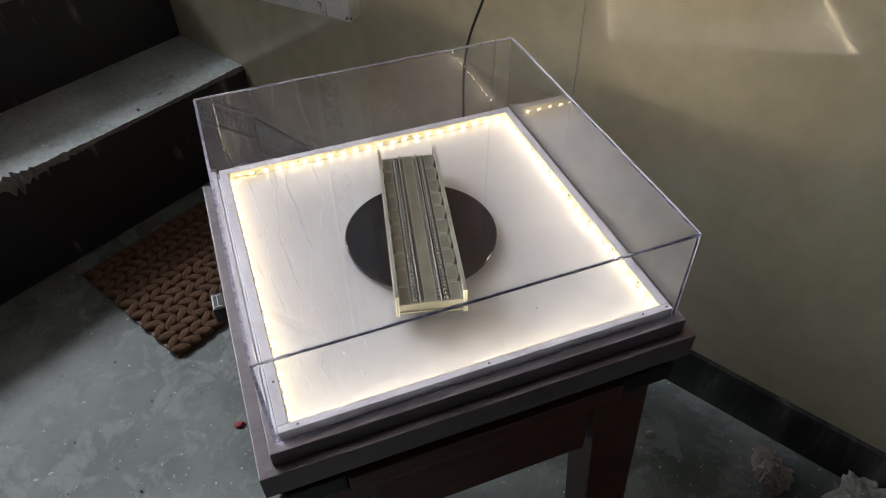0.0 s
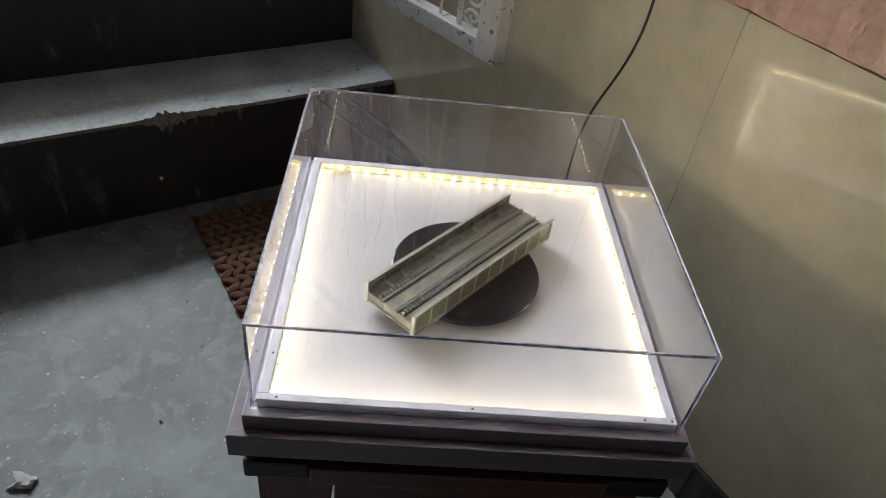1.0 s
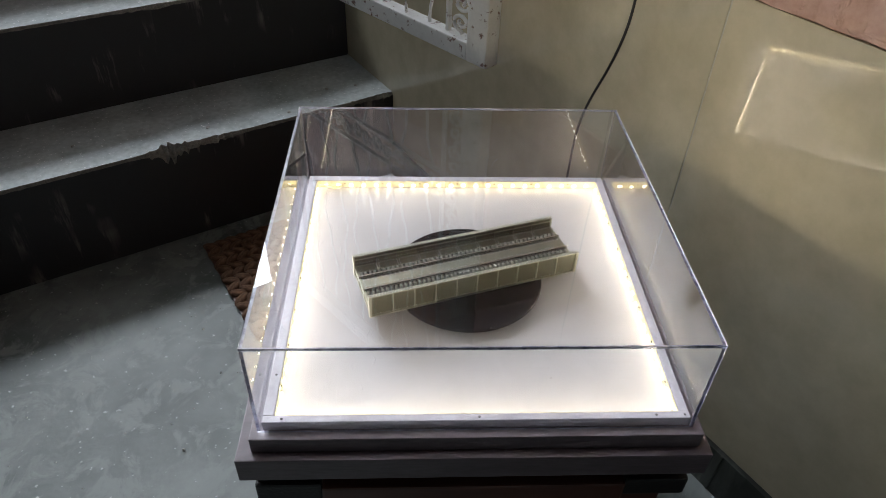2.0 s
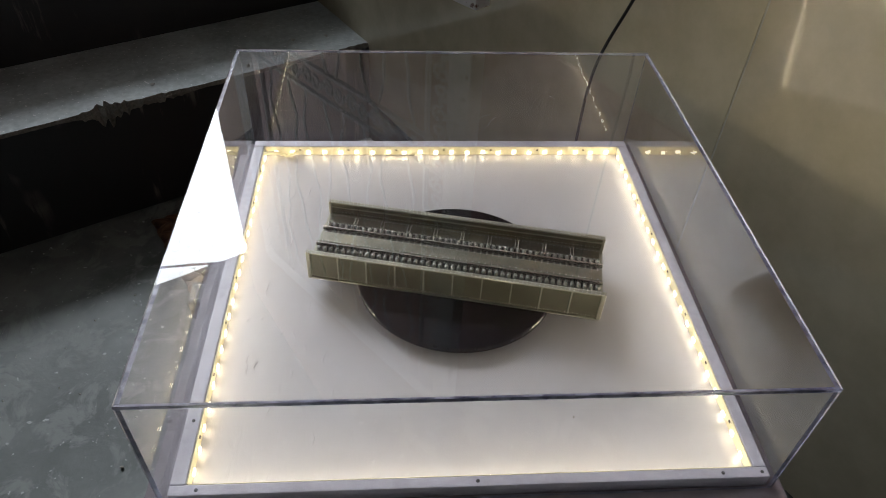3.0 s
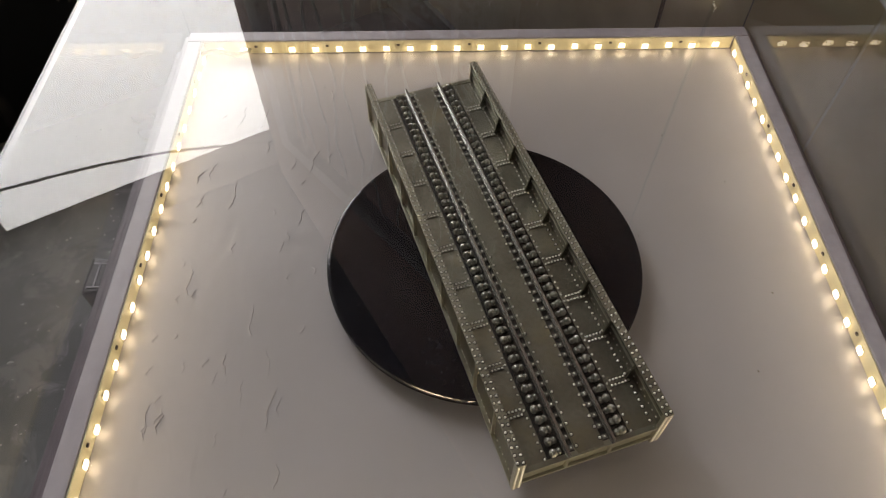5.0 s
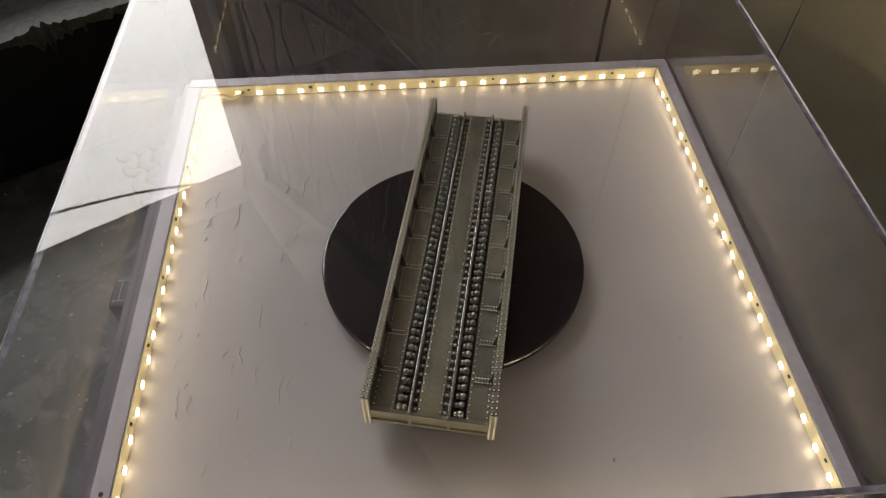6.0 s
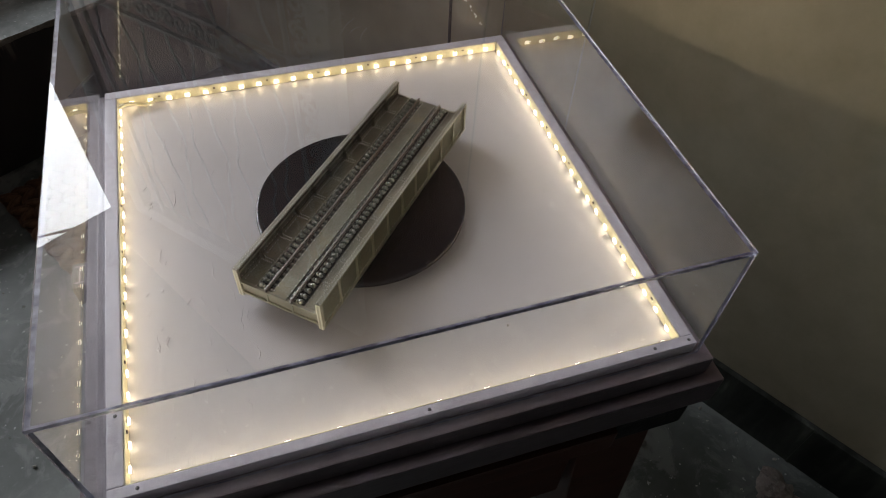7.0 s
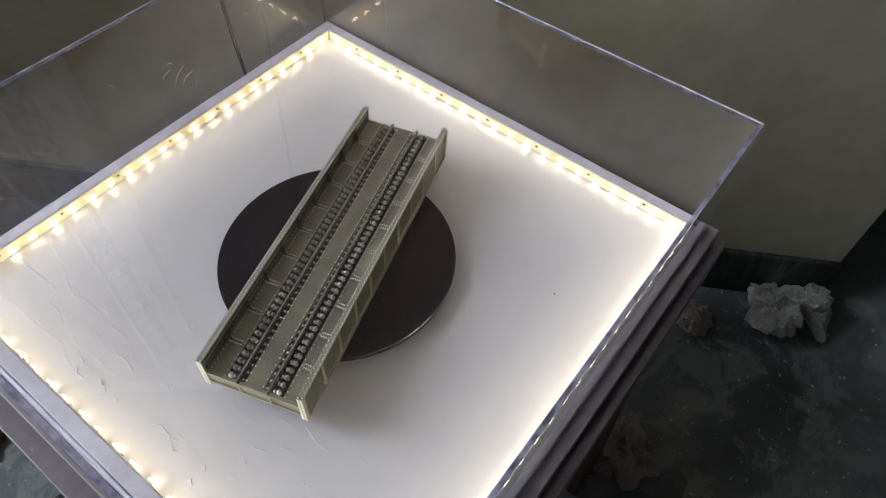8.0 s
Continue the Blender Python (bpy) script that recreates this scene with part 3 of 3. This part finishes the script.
def build_bridge():
    """A railway plate-girder bridge span; its origin lies on the turntable."""
    br = thing("model_railway_bridge", "grey-olive metal scale model of a riveted railway girder bridge", "model bridge", m=pose(0, 0, 0.5100))
    L, W, T, D = 0.1207, 0.0355, 0.0287, 0.0157
    verts, faces = [], []

    # deck: side plates, raised centre plate between the rails
    bm = bmesh.new()
    add_box(bm, -L + 0.001, L - 0.001, -W + 0.002, W - 0.002, D - 0.0022, D - 0.0006, 0)
    part("deck_plate", bm, M_DECK, br)
    part("centre_plate", box(-L + 0.0005, L - 0.0005, -0.0062, 0.0062, D - 0.0005, D + 0.0008, 0.0002), M_DECK, br)
    bays = 10
    step = (2 * L - 0.004) / bays
    for sy in (-1, 1):
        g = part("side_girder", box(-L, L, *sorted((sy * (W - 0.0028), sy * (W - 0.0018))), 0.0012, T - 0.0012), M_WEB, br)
        part("top_flange", box(-L, L, *sorted((sy * (W - 0.0042), sy * W)), T - 0.0011, T, 0.0002), M_PEWTER, g)
        part("bottom_flange", box(-L, L, *sorted((sy * (W - 0.0042), sy * W)), 0.0, 0.0011, 0.0002), M_PEWTER, g)
        stiff = finish(box(-0.0005, 0.0005, -0.0008, 0.0008, 0.0013, T - 0.0013), "stiffener", M_PEWTER)
        bm = bmesh.new()
        p = [bm.verts.new(q) for q in ((-0.0004, 0, D - 0.0004), (-0.0004, -sy * 0.004, D - 0.0004), (-0.0004, -sy * 0.0012, T - 0.0013), (-0.0004, 0, T - 0.0013))]
        f = bm.faces.new(p)
        ext = bmesh.ops.extrude_face_region(bm, geom=[f])
        bmesh.ops.translate(bm, verts=[e for e in ext["geom"] if isinstance(e, bmesh.types.BMVert)], vec=(0.0008, 0, 0))
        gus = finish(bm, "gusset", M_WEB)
        for k in range(bays + 1):
            x = -L + 0.002 + step * k
            part("stiffener", stiff, None, g, m=pose(x, sy * (W - 0.001), 0))
            if 0 < k < bays:
                part("gusset", gus, None, g, m=pose(x, sy * (W - 0.0028), 0))
        # ledge angle and rivets along flanges and web
        part("web_angle", box(-L + 0.002, L - 0.002, *sorted((sy * (W - 0.0028), sy * (W - 0.0036))), T - 0.0062, T - 0.0052), M_PEWTER, g)
        n = 72
        for k in range(n):
            x = -L + 0.0012 + (2 * L - 0.0024) * k / (n - 1)
            rivet_into(verts, faces, x, sy * (W - 0.0009), T, 0.0007)
            rivet_into(verts, faces, x + 0.0005, sy * (W - 0.0032), T, 0.0007)
            rivet_into(verts, faces, x, sy * (W - 0.0018), 0.0026, 0.0005, "y", sy)
            rivet_into(verts, faces, x, sy * (W - 0.0018), T - 0.0026, 0.0005, "y", sy)
            rivet_into(verts, faces, x, sy * (W - 0.0028), D + 0.0016, 0.0005, "y", -sy)
            rivet_into(verts, faces, x, sy * (W - 0.0052), D - 0.0006, 0.00075)
        # rails with their chairs
        y0 = sy * 0.0104
        bm = box(-L, L, y0 - 0.0009, y0 + 0.0009, D - 0.0005, D + 0.0003)
        add_box(bm, -L, L, y0 - 0.0003, y0 + 0.0003, D + 0.0003, D + 0.0022)
        add_box(bm, -L, L, y0 - 0.0007, y0 + 0.0007, D + 0.0022, D + 0.0031, 0.0002)
        part("rail", bm, M_RAIL, br, "bright worn steel-coloured rail")
        bm = bmesh.new()
        add_box(bm, -0.0013, 0.0013, -0.0022, 0.0024, 0, 0.0009, 0.0003)
        bmesh.ops.create_uvsphere(bm, u_segments=8, v_segments=5, radius=1, matrix=Matrix.LocRotScale((0, 0.0012, 0.0012), None, (0.0021, 0.0020, 0.0023)))
        bmesh.ops.create_uvsphere(bm, u_segments=8, v_segments=5, radius=1, matrix=Matrix.LocRotScale((0.0001, -0.0014, 0.0011), None, (0.0016, 0.0012, 0.0016)))
        outer = finish(bm, "rail_chair", M_CHAIR)
        inner = finish(box(-0.0011, 0.0011, -0.0012, 0.0012, 0, 0.0008, 0.0002), "rail_clip", M_CHAIR)
        part("track_bed", box(-L + 0.001, L - 0.001, *sorted((sy * 0.0066, sy * 0.0192)), D - 0.0006, D - 0.00045), M_BED, br)
        for k in range(46):
            x = -L + 0.004 + (2 * L - 0.008) * k / 45
            part("rail_chair", outer, None, br, m=pose(x, sy * 0.0150, D - 0.0004, 0, 0, 0 if sy > 0 else 180))
            part("rail_clip", inner, None, br, m=pose(x, sy * 0.0079, D - 0.0004))
            rivet_into(verts, faces, x, sy * 0.0055, D + 0.0008, 0.00072)
            rivet_into(verts, faces, x, sy * 0.0079, D + 0.0004, 0.0005)
            rivet_into(verts, faces, x, sy * 0.0166, D + 0.0019, 0.0007)
        for k in range(1, bays):
            x = -L + 0.002 + step * k
            part("deck_strap", box(x - 0.0021, x + 0.0021, *sorted((sy * 0.0210, sy * (W - 0.0060))), D - 0.0006, D - 0.0001, 0.0001), M_DECK, br)
            for j in range(5):
                for dx in (-0.0013, 0.0013):
                    rivet_into(verts, faces, x + dx, sy * (0.0220 + 0.0017 * j), D - 0.0001, 0.0007)

        # a line of rivets beside the chairs, and short rows across the plates' joints
        for k in range(62):
            rivet_into(verts, faces, -L + 0.003 + (2 * L - 0.006) * k / 61, sy * 0.0203, D - 0.0006, 0.00065)

    # end beams: a riveted frame with three sunk panels
    for sx in (-1, 1):
        e = part("end_beam", box(*sorted((sx * (L - 0.0024), sx * (L - 0.0012))), -W + 0.0042, W - 0.0042, 0.003, D), M_PEWTER, br)
        edge = sorted((sx * (L - 0.0012), sx * L))
        part("beam_flange", box(*edge, -W + 0.0042, W - 0.0042, D - 0.0018, D + 0.0002), M_PEWTER, e)
        part("beam_flange", box(*edge, -W + 0.0042, W - 0.0042, 0.003, 0.005), M_PEWTER, e)
        for y in (-0.0104, 0.0104):
            part("beam_post", box(*edge, y - 0.0008, y + 0.0008, 0.0051, D - 0.0019), M_PEWTER, e)
        for sy in (-1, 1):
            part("end_post", box(*sorted((sx * (L - 0.0014), sx * (L + 0.0004))), *sorted((sy * (W - 0.0042), sy * W)), 0.0, T), M_PEWTER, e)
            for k in range(14):
                for dy in (0.0009, 0.0033):
                    rivet_into(verts, faces, sx * (L + 0.0004), sy * (W - dy), 0.0014 + 0.0020 * k, 0.0006, "x", sx)
    me = bpy.data.meshes.new("rivets")
    me.from_pydata(verts, [], faces)
    me.materials.append(M_RIVET)
    me.materials.append(M_RIVET_SHADE)
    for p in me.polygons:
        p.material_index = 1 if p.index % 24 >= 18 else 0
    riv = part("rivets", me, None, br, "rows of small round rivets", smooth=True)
    riv["kind"] = "stuff"
    return br


# ---------------- loose things round about ----------------
def spiral(cx, cz, r, turns, start, flip=1, n=26):
    out = []
    for i in range(n):
        k = i / (n - 1)
        a = start + flip * turns * 2 * math.pi * k
        out.append((cx + r * (1 - 0.78 * k) * math.cos(a), 0.0, cz + r * (1 - 0.78 * k) * math.sin(a)))
    return out


def build_grille():
    """An ornate iron gate leaf; its origin is its lower front corner, its width runs along +x."""
    gate = thing("iron_gate", "white painted ornate iron gate with chipped paint", "gate", m=pose(0.0815, 0.578, 0.492, 0, 0, 131))
    wd, ht, b2, th = 0.80, 1.3, 0.03, 0.016
    part("stile", box(0, 0.05, -th, th, 0, ht, 0.003), M_GRILLE, gate)
    part("stile", box(wd - 0.05, wd, -th, th, 0, ht, 0.003), M_GRILLE, gate)
    for z, h in ((0.0, 0.034), (ht - 0.05, 0.05)):
        part("cross_rail", box(0.0502, wd - 0.0502, -th, th, z, z + h, 0.003), M_GRILLE, gate)
    for z in (0.517, 0.583):
        part("band_bar", box(0.0502, wd - 0.0502, -0.005, 0.005, z, z + 0.006), M_GRILLE, gate)
    for x in (0.110, wd - 0.116):
        part("band_bar", box(x, x + 0.006, -0.005, 0.005, 0.0345, ht - 0.0505), M_GRILLE, gate)

    def scroll_pair(x, z, upright):
        bm = bmesh.new()
        for f in (-1, 1):
            pts = spiral(0.0, 0.0, 0.026, 1.35, math.pi / 2, f)
            pts = [(0.004 * f, 0, 0.034)] + pts if f > 0 else [(0.004 * f, 0, -0.034)] + [(a, 0, -c2) for a, _, c2 in pts]
            pts = [((a * 0.85, 0, c2 * 0.62 + f * 0.017) if upright else (c2 * 0.62 + f * 0.017, 0, a * 0.85)) for a, _, c2 in pts]
            sweep(bm, [(a + x, 0, c2 + z) for a, _, c2 in pts], 0.0036, 6)
        part("scroll", bm, M_GRILLE, gate, smooth=True)

    for k in range(15):
        scroll_pair(0.080, 0.075 + 0.08 * k, True)
    for k in range(7):
        scroll_pair(0.165 + 0.078 * k, 0.553, False)
    for k in range(8):
        bm = bmesh.new()
        x0, f = 0.165 + 0.068 * k, (-1, 1)[k % 2]
        for za, zb in ((0.03, 0.519), (0.588, ht - 0.048)):
            sweep(bm, [(x0 + f * 0.020 * math.sin(2.5 * math.pi * (i / 30) * (zb - za) / 0.5) ** 3, 0, za + (zb - za) * i / 30) for i in range(31)], 0.0032, 6)
        part("wavy_rod", bm, M_GRILLE, gate, smooth=True)


def build_mat():
    rug = thing("coir_doormat", "brown plaited coir doormat at the foot of the stairs", "doormat", m=ROOM @ pose(-0.14, 0.50, 0.001))
    wd, dp, rows, cols = 0.44, 0.34, 15, 17
    part("backing", box(0.004, wd - 0.004, 0.004, dp - 0.004, 0, 0.004), M_STOOL, rug, "dark woven backing")
    bm = bmesh.new()
    bmesh.ops.create_uvsphere(bm, u_segments=8, v_segments=6, radius=1, matrix=Matrix.LocRotScale((0, 0, 0), None, (0.021, 0.0105, 0.0075)))
    knot = finish(bm, "plait", M_COIR)
    for p in knot.polygons:
        p.use_smooth = True
    for j in range(rows):
        for i in range(cols):
            x = 0.018 + (wd - 0.036) * i / (cols - 1)
            y = 0.014 + (dp - 0.028) * j / (rows - 1)
            part("plait", knot, None, rug, m=pose(x, y, 0.008, random.uniform(-5, 5), random.uniform(-8, 8), 34 if j % 2 else -34))


TREAD_BITS = ((-0.321, 1.005), (-0.049, 0.946), (0.203, 0.947), (0.262, 0.99), (0.135, 0.926), (0.332, 0.975))


def build_rubble():
    at = lambda x, y, turn: pose(x, y, 0, 0, 0, turn)
    for name, size, x, y, turn, seed, m, label in (
            ("stone_lump", (0.052, 0.044, 0.044), 0.578, -0.304, 20, 3.3, M_STONE, "pale grey lump of broken plaster on the floor"),
            ("stone_lump", (0.036, 0.032, 0.032), 0.61, -0.352, 80, 8.1, M_STONE, "small pale lump of broken plaster on the floor"),
            ("brick_lump", (0.036, 0.030, 0.030), 0.489, -0.215, 50, 5.7, M_BRICK, "pinkish lump of broken brick on the floor"),
            ("brick_lump", (0.045, 0.036, 0.034), 0.243, -0.236, 10, 11.2, M_BRICK, "pinkish lump of broken brick on the floor")):
        ob = part(name, rock_mesh(size, seed, 0.6, 4), m, m=at(x, y, turn))
        tagged(ob, label, "rubble", "rubble on the floor")
    crumbs = ((0.357, -0.084, 0.010), (0.53, -0.16, 0.004), (0.50, -0.11, 0.003), (0.57, -0.19, 0.005), (0.52, -0.05, 0.003), (0.47, -0.06, 0.004),
              (0.61, -0.46, 0.005), (0.66, -0.45, 0.004), (0.55, -0.44, 0.004), (-0.45, 0.12, 0.004), (-0.33, -0.02, 0.003), (-0.55, 0.25, 0.003), (0.63, -0.29, 0.004))
    for x, y, r in crumbs:
        ob = part("crumb", rock_mesh((r, r * 0.8, r * 0.6), 30 * x + y, 0.4, 1), M_STONE, m=at(x, y, 400 * x))
        tagged(ob, "small white crumb of plaster on the floor", "rubble", "crumbs on the floor")
    for u, w in TREAD_BITS:
        r = random.uniform(0.004, 0.007)
        ob = part("crumb", rock_mesh((r, r * 0.8, r * 0.5), 50 * u + w, 0.4, 1), M_STONE, m=ROOM @ pose(u, w, 0.237, 0, 0, 500 * u))
        tagged(ob, "small white crumb of plaster on the cement step", "rubble", "crumbs on the step")
    # countless tiny specks of plaster over the floor
    verts, faces = [], []
    while len(verts) < 5 * 420:
        x, y, r = random.uniform(-1.3, 0.85), random.uniform(-0.6, 0.75), random.uniform(0.0008, 0.0028)
        u, w = 0.866 * x + 0.5 * y, -0.5 * x + 0.866 * y
        if u > 0.37 or w > 0.88 or random.random() < 0.5 * (x < -0.9):
            continue
        n, a0 = len(verts), random.uniform(0, 6)
        verts += [(x + r * random.uniform(0.6, 1.3) * math.cos(a0 + 1.57 * k), y + r * random.uniform(0.6, 1.3) * math.sin(a0 + 1.57 * k), 0.0001) for k in range(4)] + [(x, y, 0.9 * r)]
        faces += [(n + k, n + (k + 1) % 4, n + 4) for k in range(4)]
    me = bpy.data.meshes.new("plaster_specks")
    me.from_pydata(verts, [], faces)
    me.materials.append(M_PAPER)
    tagged(part("plaster_specks", me, None), "tiny white plaster specks scattered over the cement floor", "specks", kind="stuff")
    paper = part("paper_scrap", rock_mesh((0.022, 0.016, 0.010), 2.2, 0.9, 2), M_PAPER, m=at(-0.62, -0.005, 30))
    tagged(paper, "crumpled white paper scrap on the floor", "paper scrap")
    red = part("red_wrapper", rock_mesh((0.010, 0.006, 0.004), 6.2, 0.8, 2), M_REDPAPER, m=at(-0.283, 0.185, 10))
    tagged(red, "small crumpled red wrapper on the floor", "wrapper")


def build_cable():
    pts = [(0.243, 0.372, 1.5), (0.243, 0.366, 0.90), (0.246, 0.352, 0.72), (0.241, 0.349, 0.655), (0.230, 0.37, 0.585), (0.218, 0.388, 0.535), (0.198, 0.37, 0.49), (0.195, 0.36, 0.42), (0.185, 0.33, 0.33), (0.17, 0.24, 0.34), (0.15, 0.225, 0.46), (0.145, 0.222, 0.48)]
    span = [ROOM @ Vector(p) for p in ((0.393, 2.24, 2.735), (0.20, 2.24, 2.66), (0.0, 2.24, 2.575), (-0.29, 2.24, 2.50), (-0.7, 2.24, 2.43), (-1.3, 2.24, 2.38))]
    hang = new("hanging_cable", tube(span, 0.006))
    hang.data.materials.append(M_CABLE)
    tagged(hang, "black cable slung across the open stairhead", "cable")
    ob = new("power_cable", tube(pts, 0.0021))
    ob.data.materials.append(M_CABLE)
    tagged(ob, "thin black power cable hanging down the tiled wall", "cable")


build_room()
build_stool()
build_case()
build_turntable()
bridge = build_bridge()
build_cover()
build_grille()
build_cable()
build_rubble()
build_mat()


def motions():
    """Bridge and disc turn together, thirty degrees a second, clockwise from above."""
    times = [0.5 * k for k in range(17)]
    for ob, z in ((bridge, 0.5100), (bpy.data.objects["turntable"], PANEL)):
        off = Vector((0.0, 0.003, 0)) if ob is bridge else Vector()
        walk(ob, [(t, pose(0, 0, z, 0, 0, 77.4 - 30 * t) @ Matrix.Translation(off)) for t in times])


motions()
